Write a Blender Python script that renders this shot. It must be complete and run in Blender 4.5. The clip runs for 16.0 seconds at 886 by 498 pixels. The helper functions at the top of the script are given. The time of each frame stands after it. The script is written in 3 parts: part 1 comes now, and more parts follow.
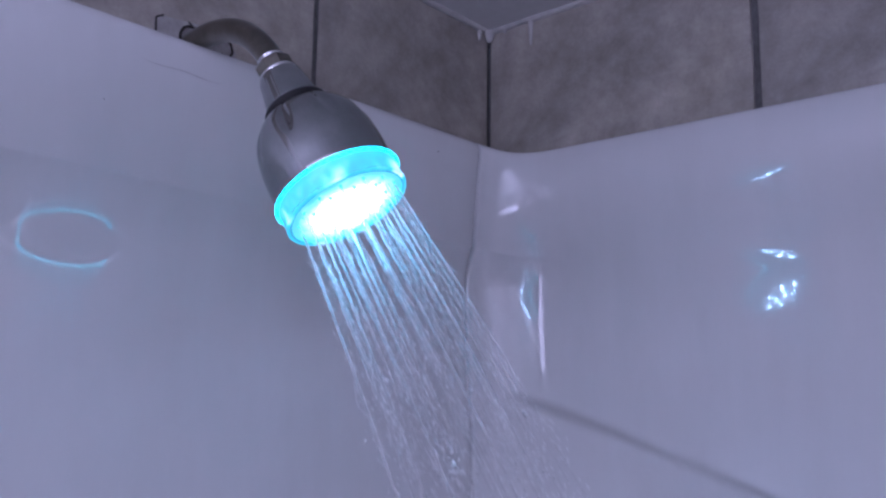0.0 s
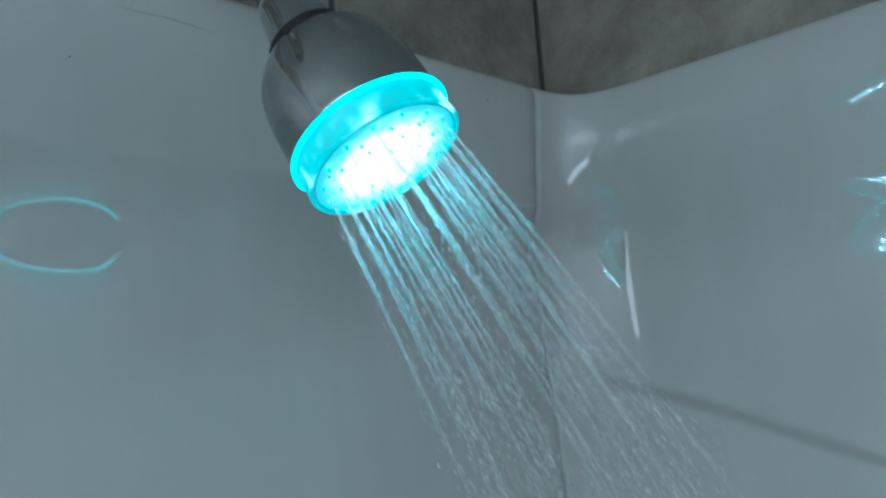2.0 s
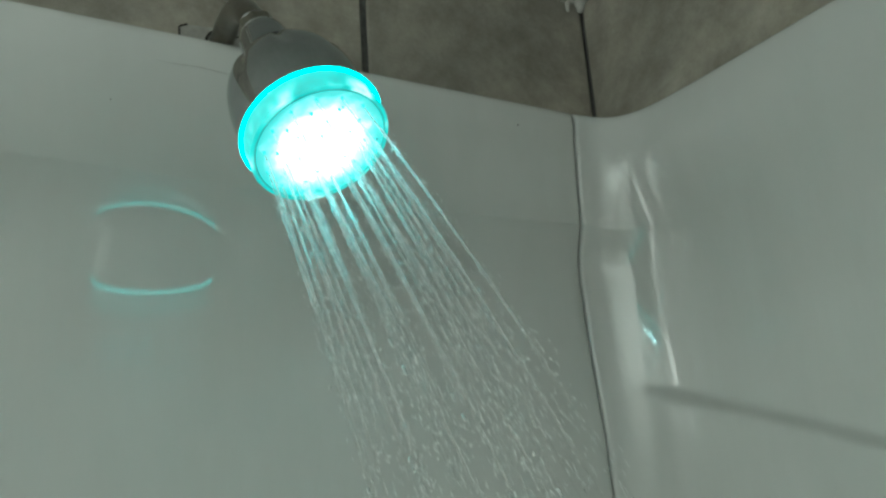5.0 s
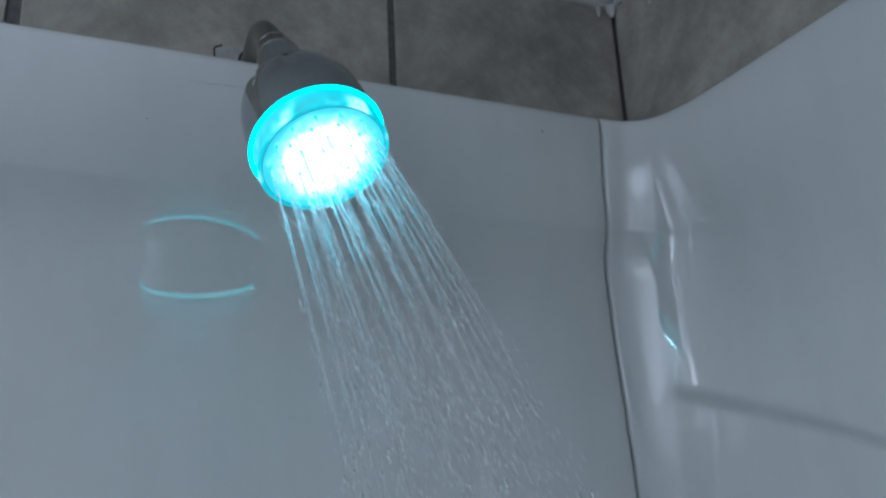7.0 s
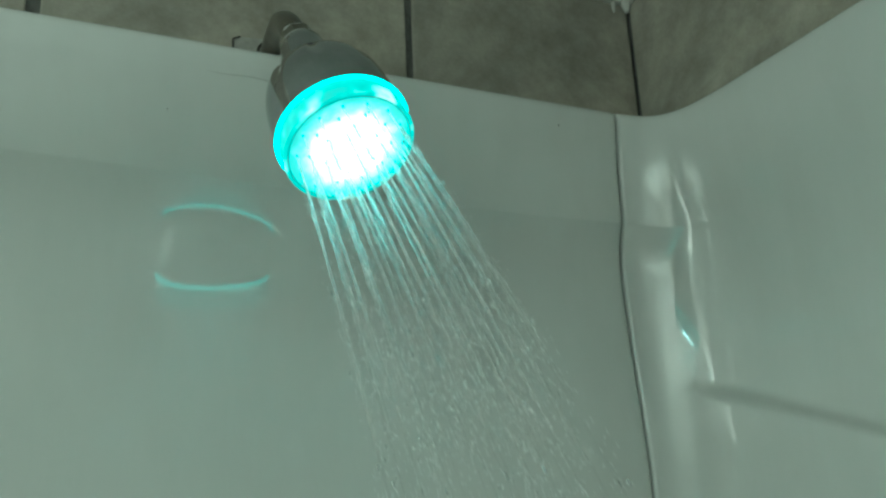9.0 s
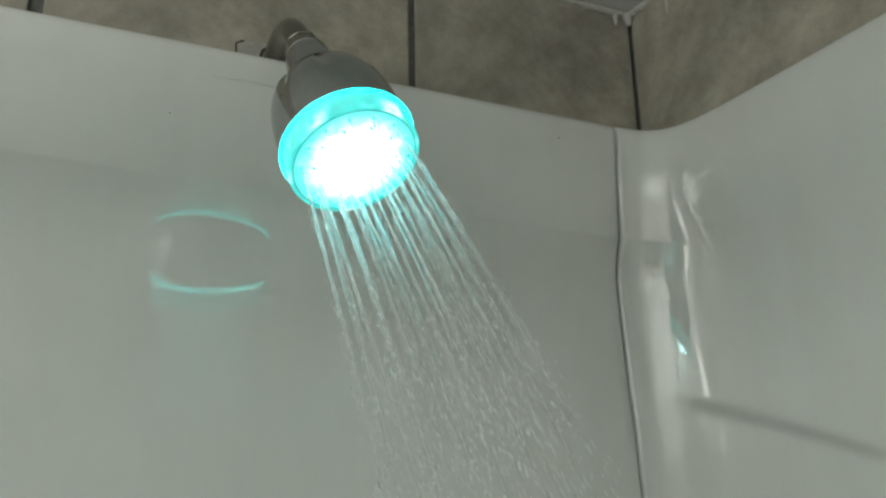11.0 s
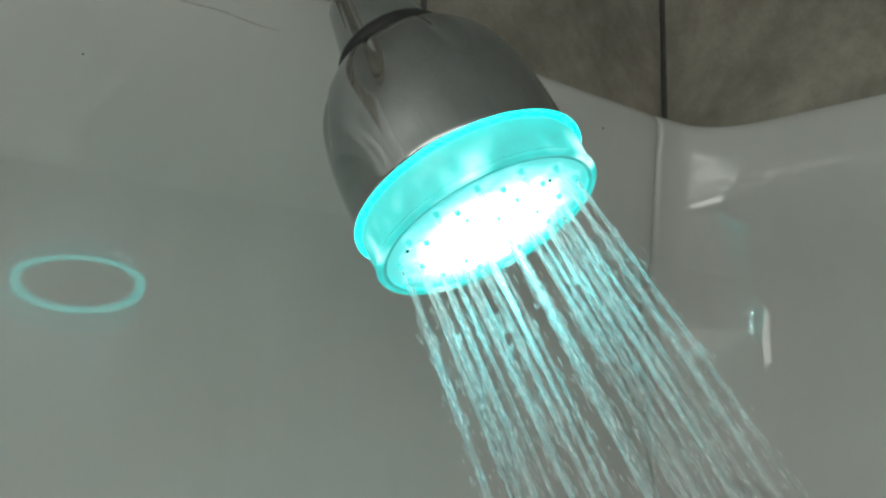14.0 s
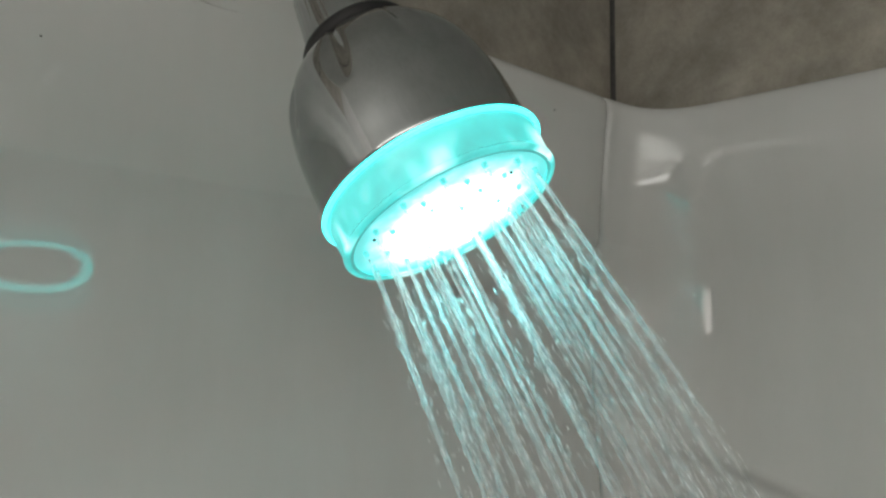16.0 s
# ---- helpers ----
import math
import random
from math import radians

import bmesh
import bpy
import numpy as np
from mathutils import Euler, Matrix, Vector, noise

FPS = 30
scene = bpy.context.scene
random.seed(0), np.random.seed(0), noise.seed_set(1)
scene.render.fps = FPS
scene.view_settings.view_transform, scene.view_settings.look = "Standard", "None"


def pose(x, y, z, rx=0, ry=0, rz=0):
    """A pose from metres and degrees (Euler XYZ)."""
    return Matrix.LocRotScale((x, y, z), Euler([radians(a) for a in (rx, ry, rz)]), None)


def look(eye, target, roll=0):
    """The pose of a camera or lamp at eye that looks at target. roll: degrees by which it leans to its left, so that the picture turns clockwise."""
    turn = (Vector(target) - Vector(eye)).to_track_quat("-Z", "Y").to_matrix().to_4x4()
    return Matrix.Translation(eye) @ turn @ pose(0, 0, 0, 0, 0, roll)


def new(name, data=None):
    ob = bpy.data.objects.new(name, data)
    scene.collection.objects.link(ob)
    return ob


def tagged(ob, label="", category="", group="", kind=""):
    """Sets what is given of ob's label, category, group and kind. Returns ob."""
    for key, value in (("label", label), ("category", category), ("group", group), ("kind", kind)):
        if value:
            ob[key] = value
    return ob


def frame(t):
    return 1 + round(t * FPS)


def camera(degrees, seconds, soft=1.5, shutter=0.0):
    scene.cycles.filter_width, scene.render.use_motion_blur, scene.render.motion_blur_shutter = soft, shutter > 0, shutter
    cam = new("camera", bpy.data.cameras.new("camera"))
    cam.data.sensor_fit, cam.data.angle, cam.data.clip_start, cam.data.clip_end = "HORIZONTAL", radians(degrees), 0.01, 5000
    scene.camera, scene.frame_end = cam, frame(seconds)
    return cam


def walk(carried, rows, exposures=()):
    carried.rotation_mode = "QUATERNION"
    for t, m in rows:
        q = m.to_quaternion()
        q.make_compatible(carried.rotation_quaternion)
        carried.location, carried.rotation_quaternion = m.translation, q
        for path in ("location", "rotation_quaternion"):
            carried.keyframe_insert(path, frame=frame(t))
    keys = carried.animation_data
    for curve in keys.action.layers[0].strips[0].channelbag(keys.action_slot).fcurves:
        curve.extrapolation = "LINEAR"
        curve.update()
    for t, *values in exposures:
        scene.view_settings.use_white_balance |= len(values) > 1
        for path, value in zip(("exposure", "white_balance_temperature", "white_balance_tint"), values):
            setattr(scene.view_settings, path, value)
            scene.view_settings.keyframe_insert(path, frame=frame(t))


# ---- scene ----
cam = camera(56.49, 16.0, soft=2.5)
PATH = [
    (0, (-0.7245, -0.5705, 1.7301), (0.0173, 0.082, 1.8846), 0.85),
    (0.5, (-0.7093, -0.5498, 1.7301), (0.0205, 0.1172, 1.8798), -0.23),
    (1, (-0.6769, -0.5093, 1.7334), (0.0384, 0.1732, 1.8838), -1.31),
    (1.5, (-0.6515, -0.483, 1.7399), (0.0584, 0.2063, 1.885), -3.22),
    (2, (-0.6396, -0.4773, 1.7367), (0.0657, 0.2186, 1.8725), -4.07),
    (2.5, (-0.643, -0.4747, 1.7412), (0.0644, 0.2202, 1.8702), -4.54),
    (3, (-0.6463, -0.4825, 1.7417), (0.0563, 0.2169, 1.8734), -4.39),
    (3.5, (-0.6219, -0.4918, 1.7197), (0.0535, 0.2231, 1.9009), -4.13),
    (6, (-0.5154, -0.6387, 1.6316), (-0.1087, 0.2275, 1.9221), -3.38),
    (6.5, (-0.5075, -0.6398, 1.6338), (-0.1073, 0.231, 1.9194), -2.91),
    (7, (-0.5112, -0.6372, 1.6397), (-0.1087, 0.2348, 1.9182), -2.9),
    (7.5, (-0.5134, -0.6366, 1.6365), (-0.1146, 0.2353, 1.9205), -2.89),
    (8, (-0.5187, -0.6336, 1.6365), (-0.1194, 0.2385, 1.9192), -2.62),
    (8.5, (-0.5234, -0.629, 1.6346), (-0.12, 0.2423, 1.9142), -2.74),
    (11, (-0.5347, -0.6285, 1.6462), (-0.1165, 0.2376, 1.92), -1.26),
    (11.5, (-0.5398, -0.6171, 1.6471), (-0.1164, 0.2459, 1.923), -1.47),
    (12, (-0.5455, -0.6078, 1.6494), (-0.1379, 0.2629, 1.9244), -1.77),
    (12.5, (-0.5842, -0.5065, 1.7047), (-0.1647, 0.3612, 1.9713), 0.38),
    (13, (-0.5823, -0.448, 1.7412), (-0.1149, 0.3996, 1.9925), 2.75),
    (13.5, (-0.5667, -0.4252, 1.7673), (-0.0135, 0.3757, 1.9964), 1.98),
    (14, (-0.5715, -0.386, 1.7892), (0.0735, 0.3653, 1.929), 0.96),
    (14.5, (-0.5876, -0.3765, 1.7965), (0.097, 0.3448, 1.9016), 0.4),
    (15, (-0.5859, -0.3752, 1.7969), (0.1088, 0.3363, 1.9026), 0.84),
    (15.5, (-0.5886, -0.3793, 1.7965), (0.1118, 0.3271, 1.8984), 1.36),
    (16, (-0.5839, -0.3898, 1.7941), (0.1133, 0.3195, 1.898), 0.63),
]
EXPOSURES = [
    (0, 0.02, 4877, 47.5),
    (0.5, 0.09, 6136, 52.5),
    (1, -0.03, 6398, 30.0),
    (1.5, -0.16, 6671, 20.0),
    (2, -0.17, 4877, -2.5),
    (2.5, -0.17, 4677, -10.0),
    (3, -0.31, 10560, -5.0),
    (3.5, -0.16, 4980, -12.5),
    (6, 0.03, 6533, 0.0),
    (6.5, -0.17, 4581, 17.5),
    (7, -0.11, 4980, 10.0),
    (7.5, 0.04, 5302, -7.5),
    (8, 0.1, 5644, -27.5),
    (8.5, 0.08, 5644, -27.5),
    (11, 0.28, 6398, 0.0),
    (11.5, 0.27, 6266, 15.0),
    (12, 0.2, 7102, 25.0),
    (12.5, 0.14, 5764, 27.5),
    (13, -0.1, 7102, 22.5),
    (13.5, -0.1, 6955, 22.5),
    (14, -0.03, 6266, 0.0),
    (14.5, -0.26, 6671, 22.5),
    (15, -0.03, 6266, 0.0),
    (15.5, -0.1, 6266, 12.5),
    (16, 0.05, 6533, 10.0),
]
walk(cam, [(t, look(eye, target, roll)) for t, eye, target, roll in PATH], EXPOSURES)
FILL_WATTS = 32.0

# ---- light ----
world = bpy.data.worlds.new("world")
scene.world = world
world.use_nodes = True
world.node_tree.nodes["Background"].inputs[0].default_value = (0.9, 0.95, 1.0, 1)
world.node_tree.nodes["Background"].inputs[1].default_value = 0.02


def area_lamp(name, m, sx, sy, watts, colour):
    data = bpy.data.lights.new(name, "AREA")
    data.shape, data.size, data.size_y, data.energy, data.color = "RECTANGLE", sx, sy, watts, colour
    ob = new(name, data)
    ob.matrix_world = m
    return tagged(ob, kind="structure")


# unseen panel added under the ceiling, standing in for the room's bounced light
area_lamp("bounce_fill", pose(-1.64, -1.02, 1.86, 180, 0, 0), 1.25, 1.35, FILL_WATTS, (1.0, 0.975, 0.94))
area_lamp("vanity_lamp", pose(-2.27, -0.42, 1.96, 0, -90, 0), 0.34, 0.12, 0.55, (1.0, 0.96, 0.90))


# ---- materials ----
def material(name):
    mat = bpy.data.materials.new(name)
    mat.use_nodes = True
    nt = mat.node_tree
    bsdf = nt.nodes["Principled BSDF"]
    return mat, nt, bsdf


def tex_noise(nt, scale, detail=4.0, rough=0.55, stretch=None):
    co = nt.nodes.new("ShaderNodeTexCoord")
    n = nt.nodes.new("ShaderNodeTexNoise")
    n.inputs["Scale"].default_value, n.inputs["Detail"].default_value, n.inputs["Roughness"].default_value = scale, detail, rough
    src = co.outputs["Object"]
    if stretch:
        mp = nt.nodes.new("ShaderNodeMapping")
        mp.inputs["Scale"].default_value = stretch
        nt.links.new(src, mp.inputs[0])
        src = mp.outputs[0]
    nt.links.new(src, n.inputs["Vector"])
    return n.outputs["Fac"]


def ramp(nt, fac, stops):
    r = nt.nodes.new("ShaderNodeValToRGB")
    r.color_ramp.elements.remove(r.color_ramp.elements[0])
    r.color_ramp.elements[0].position, r.color_ramp.elements[0].color = stops[0][0], (*stops[0][1], 1)
    for p, c in stops[1:]:
        r.color_ramp.elements.new(p).color = (*c, 1)
    nt.links.new(fac, r.inputs[0])
    return r.outputs[0]


def mixed(nt, a, b, fac, mode="MULTIPLY"):
    m = nt.nodes.new("ShaderNodeMix")
    m.data_type, m.blend_type = "RGBA", mode
    m.inputs[0].default_value = fac
    nt.links.new(a, m.inputs[6])
    nt.links.new(b, m.inputs[7])
    return m.outputs[2]


def bump(nt, bsdf, fac, strength, dist):
    b = nt.nodes.new("ShaderNodeBump")
    b.inputs["Strength"].default_value, b.inputs["Distance"].default_value = strength, dist
    nt.links.new(fac, b.inputs["Height"])
    nt.links.new(b.outputs[0], bsdf.inputs["Normal"])


def m_acrylic():
    mat, nt, b = material("white_acrylic")
    big = ramp(nt, tex_noise(nt, 3.0), [(0.3, (0.62, 0.63, 0.615)), (0.7, (0.68, 0.685, 0.67))])
    film = ramp(nt, tex_noise(nt, 9.0, 6, 0.65, (1, 1, 0.25)), [(0.35, (0.90, 0.90, 0.89)), (0.6, (1, 1, 1))])
    nt.links.new(mixed(nt, big, film, 0.6), b.inputs["Base Color"])
    rough = ramp(nt, tex_noise(nt, 14.0, 5, 0.6, (1, 1, 0.35)), [(0.3, (0.012,) * 3), (0.7, (0.032,) * 3)])
    nt.links.new(rough, b.inputs["Roughness"])
    b.inputs["IOR"].default_value = 1.58
    bump(nt, b, tex_noise(nt, 6.0, 1, 0.3), 0.035, 0.006)
    return mat


def m_tile():
    mat, nt, b = material("grey_stone_tile")
    cloud = ramp(nt, tex_noise(nt, 15.0, 9, 0.72), [(0.28, (0.205, 0.188, 0.160)), (0.5, (0.325, 0.302, 0.260)), (0.72, (0.45, 0.422, 0.37))])
    grain = ramp(nt, tex_noise(nt, 110.0, 8, 0.8), [(0.32, (0.62, 0.62, 0.61)), (0.60, (1, 1, 1))])
    col = mixed(nt, cloud, grain, 0.55)
    stain = ramp(nt, tex_noise(nt, 6.5, 5, 0.6), [(0.34, (0.82, 0.82, 0.83)), (0.52, (1.03, 1.03, 1.03)), (0.7, (1.12, 1.11, 1.08))])
    col = mixed(nt, col, stain, 1.0)
    oi = nt.nodes.new("ShaderNodeObjectInfo")
    tone = ramp(nt, oi.outputs["Random"], [(0.0, (0.93, 0.93, 0.94)), (1.0, (1.0, 0.99, 0.97))])
    nt.links.new(mixed(nt, col, tone, 1.0), b.inputs["Base Color"])
    b.inputs["Roughness"].default_value = 0.55
    bump(nt, b, tex_noise(nt, 120.0, 6, 0.7), 0.25, 0.002)
    return mat


def m_plain(name, rgb, rough, metal=0.0, scale=30.0, vary=0.12, relief=0.0):
    mat, nt, b = material(name)
    lo, hi = tuple(c * (1 - vary) for c in rgb), tuple(min(1, c * (1 + vary)) for c in rgb)
    fine = ramp(nt, tex_noise(nt, scale, 6, 0.65), [(0.3, lo), (0.7, hi)])
    wide = ramp(nt, tex_noise(nt, scale * 0.12, 3), [(0.3, (0.93, 0.93, 0.93)), (0.7, (1, 1, 1))])
    nt.links.new(mixed(nt, fine, wide, 1.0), b.inputs["Base Color"])
    b.inputs["Roughness"].default_value, b.inputs["Metallic"].default_value = rough, metal
    if relief:
        bump(nt, b, tex_noise(nt, scale * 2, 5), 0.4, relief)
    return mat


def m_chrome():
    mat, nt, b = material("worn_chrome")
    tint = ramp(nt, tex_noise(nt, 60.0, 6, 0.6), [(0.3, (0.36, 0.375, 0.375)), (0.65, (0.42, 0.435, 0.435))])
    nt.links.new(tint, b.inputs["Base Color"])
    b.inputs["Metallic"].default_value = 1.0
    rough = ramp(nt, tex_noise(nt, 35.0, 6, 0.6), [(0.3, (0.04,) * 3), (0.7, (0.08,) * 3)])
    nt.links.new(rough, b.inputs["Roughness"])
    return mat


def m_lens(name, lo, hi, strength, scale, blobs=0.0):
    """Translucent plastic, lit unevenly from inside; blobs: how strongly diode glints are painted into its glow near
    its front.
    """
    mat, nt, b = material(name)
    col = ramp(nt, tex_noise(nt, scale, 5, 0.6), [(0.32, lo), (0.66, hi)])
    if blobs:
        co = nt.nodes.new("ShaderNodeTexCoord")
        sep = nt.nodes.new("ShaderNodeSeparateXYZ")
        nt.links.new(co.outputs["Object"], sep.inputs[0])
        near = nt.nodes.new("ShaderNodeMapRange")
        near.inputs["From Min"].default_value, near.inputs["From Max"].default_value = -0.0035, -0.0085
        near.inputs["To Max"].default_value = blobs
        nt.links.new(sep.outputs["Z"], near.inputs["Value"])
        spots = ramp(nt, tex_noise(nt, 48.0, 2, 0.5, (1, 1, 0.6)), [(0.38, (0.85, 0.85, 0.85)), (0.46, (1, 1, 1)), (0.52, (6.0, 1.5, 1.45)), (0.60, (20.0, 2.0, 2.0))])
        m = nt.nodes.new("ShaderNodeMix")
        m.data_type, m.blend_type = "RGBA", "MULTIPLY"
        nt.links.new(near.outputs[0], m.inputs[0])
        nt.links.new(col, m.inputs[6])
        nt.links.new(spots, m.inputs[7])
        col = m.outputs[2]
    nt.links.new(col, b.inputs["Emission Color"])
    b.inputs["Emission Strength"].default_value = strength
    b.inputs["Base Color"].default_value = (0.20, 0.36, 0.36, 1)
    b.inputs["Roughness"].default_value = 0.15
    return mat


def m_face():
    """Clear nozzle plate: brightest over the diodes in its middle, darker towards its edge."""
    mat, nt, b = material("lit_nozzle_plate")
    co = nt.nodes.new("ShaderNodeTexCoord")
    le = nt.nodes.new("ShaderNodeVectorMath")
    le.operation = "LENGTH"
    nt.links.new(co.outputs["Object"], le.inputs[0])
    n = tex_noise(nt, 95.0, 5, 0.65)
    ma = nt.nodes.new("ShaderNodeMath")
    ma.operation = "MULTIPLY_ADD"
    ma.inputs[1].default_value = 0.020
    nt.links.new(n, ma.inputs[0])
    nt.links.new(le.outputs["Value"], ma.inputs[2])
    mr = nt.nodes.new("ShaderNodeMapRange")
    mr.inputs["From Min"].default_value, mr.inputs["From Max"].default_value = 0.0, 0.06
    nt.links.new(ma.outputs[0], mr.inputs["Value"])
    col = ramp(nt, mr.outputs[0], [(0.0, (0.50, 0.95, 0.95)), (0.56, (0.38, 0.76, 0.74)), (0.66, (0.10, 0.27, 0.27)), (0.76, (0.014, 0.14, 0.14)), (0.9, (0.009, 0.115, 0.115))])
    nt.links.new(col, b.inputs["Emission Color"])
    b.inputs["Emission Strength"].default_value = 4.6
    b.inputs["Base Color"].default_value = (0.5, 0.7, 0.7, 1)
    b.inputs["Roughness"].default_value = 0.2
    return mat


def m_water():
    """A quick jet: clear water that breaks into streaks and thins out as it falls."""
    mat, nt, b = material("falling_water")
    out = nt.nodes["Material Output"]
    b.inputs["Base Color"].default_value = (0.95, 0.97, 0.97, 1)
    b.inputs["Roughness"].default_value = 0.10
    b.inputs["IOR"].default_value = 1.33
    tr = nt.nodes.new("ShaderNodeBsdfTranslucent")
    tr.inputs[0].default_value = (0.97, 0.98, 0.98, 1)
    m1 = nt.nodes.new("ShaderNodeMixShader")
    m1.inputs[0].default_value = 0.6
    nt.links.new(b.outputs[0], m1.inputs[1])
    nt.links.new(tr.outputs[0], m1.inputs[2])
    clear = nt.nodes.new("ShaderNodeBsdfTransparent")
    streak = ramp(nt, tex_noise(nt, 60.0, 6, 0.75, (3, 3, 0.7)), [(0.33, (0.10,) * 3), (0.68, (0.95,) * 3)])
    co = nt.nodes.new("ShaderNodeTexCoord")
    sep = nt.nodes.new("ShaderNodeSeparateXYZ")
    nt.links.new(co.outputs["Object"], sep.inputs[0])
    mr = nt.nodes.new("ShaderNodeMapRange")
    mr.inputs["From Min"].default_value, mr.inputs["From Max"].default_value = -0.02, -0.26
    nt.links.new(sep.outputs["Z"], mr.inputs["Value"])
    thin = ramp(nt, mr.outputs[0], [(0.0, (0.50,) * 3), (0.35, (0.34,) * 3), (0.75, (0.15,) * 3), (1.0, (0.04,) * 3)])
    m2 = nt.nodes.new("ShaderNodeMixShader")
    nt.links.new(mixed(nt, thin, streak, 1.0), m2.inputs[0])
    nt.links.new(clear.outputs[0], m2.inputs[1])
    nt.links.new(m1.outputs[0], m2.inputs[2])
    nt.links.new(m2.outputs[0], out.inputs["Surface"])
    return mat


def m_drop():
    mat, nt, b = material("water_drop")
    b.inputs["Base Color"].default_value = (0.95, 0.97, 0.97, 1)
    b.inputs["Roughness"].default_value, b.inputs["IOR"].default_value, b.inputs["Transmission Weight"].default_value = 0.05, 1.33, 0.65
    return mat


def m_mist():
    """Spray too fine to see through: it scatters the light that falls on it."""
    mat, nt, b = material("spray_mist")
    tint = ramp(nt, tex_noise(nt, 40.0, 3), [(0.3, (0.88, 0.90, 0.90)), (0.7, (0.97, 0.98, 0.98))])
    nt.links.new(tint, b.inputs["Base Color"])
    b.inputs["Roughness"].default_value, b.inputs["IOR"].default_value = 0.12, 1.33
    tr = nt.nodes.new("ShaderNodeBsdfTranslucent")
    nt.links.new(tint, tr.inputs[0])
    m = nt.nodes.new("ShaderNodeMixShader")
    nt.links.new(b.outputs[0], m.inputs[1])
    nt.links.new(tr.outputs[0], m.inputs[2])
    nt.links.new(m.outputs[0], nt.nodes["Material Output"].inputs["Surface"])
    return mat


MIST = m_mist()
ACRYLIC, TILE, CHROME, WATER, DROP = m_acrylic(), m_tile(), m_chrome(), m_water(), m_drop()
GROUT = m_plain("dark_grout", (0.115, 0.112, 0.105), 0.9, scale=200, vary=0.3, relief=0.001)
CAULK = m_plain("old_white_caulk", (0.46, 0.45, 0.42), 0.6, scale=90, vary=0.15, relief=0.001)
FILLER = m_plain("grey_filler", (0.35, 0.34, 0.315), 0.7, scale=120, vary=0.15, relief=0.001)
CEILING = m_plain("ceiling_paint", (0.62, 0.62, 0.60), 0.7, scale=60, vary=0.06, relief=0.0005)
PAINT = m_plain("wall_paint", (0.46, 0.45, 0.435), 0.7, scale=40, vary=0.05)
FLOOR = m_plain("floor_vinyl", (0.32, 0.31, 0.29), 0.4, scale=20, vary=0.15)
RUBBER = m_plain("black_rubber", (0.012, 0.012, 0.012), 0.6, scale=80, vary=0.2)
# near-black for real grime and for the shade painted round the pipe
GRIME_SHADE = m_plain("grime_and_shade", (0.02, 0.017, 0.014), 0.9, scale=150, vary=0.4)
SCUFF = m_plain("grey_scuff", (0.50, 0.50, 0.485), 0.5, scale=150, vary=0.2)
STEEL = m_plain("tarnished_pipe", (0.25, 0.232, 0.19), 0.30, metal=1.0, scale=90, vary=0.2)
BRIGHT = m_plain("bright_chrome", (0.80, 0.80, 0.80), 0.10, metal=1.0, scale=90, vary=0.05)
LENS = m_lens("lit_lens_ring", (0.030, 0.60, 0.575), (0.050, 0.74, 0.71), 0.95, 55.0, 1.0)
GLOW = m_lens("lit_flange", (0.025, 0.76, 0.71), (0.04, 0.92, 0.87), 5.0, 55.0)
NOZZLE = m_lens("lit_nozzle", (0.05, 0.50, 0.48), (0.10, 0.75, 0.72), 1.0, 200.0)
GROOVE = m_lens("groove_plastic", (0.02, 0.20, 0.19), (0.04, 0.32, 0.30), 1.2, 80.0)
FACE = m_face()
DIODE = m_lens("diode", (0.5, 0.95, 1.0), (0.6, 1.0, 1.0), 40.0, 100.0)


# ---- mesh helpers ----
def finish(name, bm, mat, parent=None, label="", smooth=True):
    me = bpy.data.meshes.new(name)
    bm.normal_update()
    bm.to_mesh(me)
    bm.free()
    if smooth:
        me.polygons.foreach_set("use_smooth", [True] * len(me.polygons))
    me.materials.append(mat)
    ob = new(name, me)
    if parent:
        ob.parent = parent
    if label:
        ob["label"] = label
    return ob


def part(name, bm, mat, parent, label="", smooth=True):
    return finish(name, bm, mat, parent, label, smooth)


def box(bm, lo, hi, bevel=0.0, seg=1):
    r = bmesh.ops.create_cube(bm, size=1)
    for v in r["verts"]:
        v.co = Vector([lo[i] + (v.co[i] + 0.5) * (hi[i] - lo[i]) for i in range(3)])
    if bevel:
        es = list({e for v in r["verts"] for e in v.link_edges})
        bmesh.ops.bevel(bm, geom=es, offset=bevel, segments=seg, affect="EDGES", profile=0.5)


def lathe(bm, prof, n=64, wobble=None, cap_lo=False, cap_hi=False):
    """Turn (radius, z) pairs round the z axis."""
    rings = []
    for r, z in prof:
        ring = []
        for i in range(n):
            a = 2 * math.pi * i / n
            rr = r + (wobble(a, z) if wobble else 0)
            ring.append(bm.verts.new((rr * math.cos(a), rr * math.sin(a), z)))
        rings.append(ring)
    for a, b in zip(rings, rings[1:]):
        for i in range(n):
            bm.faces.new((a[i], a[(i + 1) % n], b[(i + 1) % n], b[i]))
    if cap_lo:
        bm.faces.new(list(reversed(rings[0])))
    if cap_hi:
        bm.faces.new(rings[-1])
    bmesh.ops.recalc_face_normals(bm, faces=bm.faces)


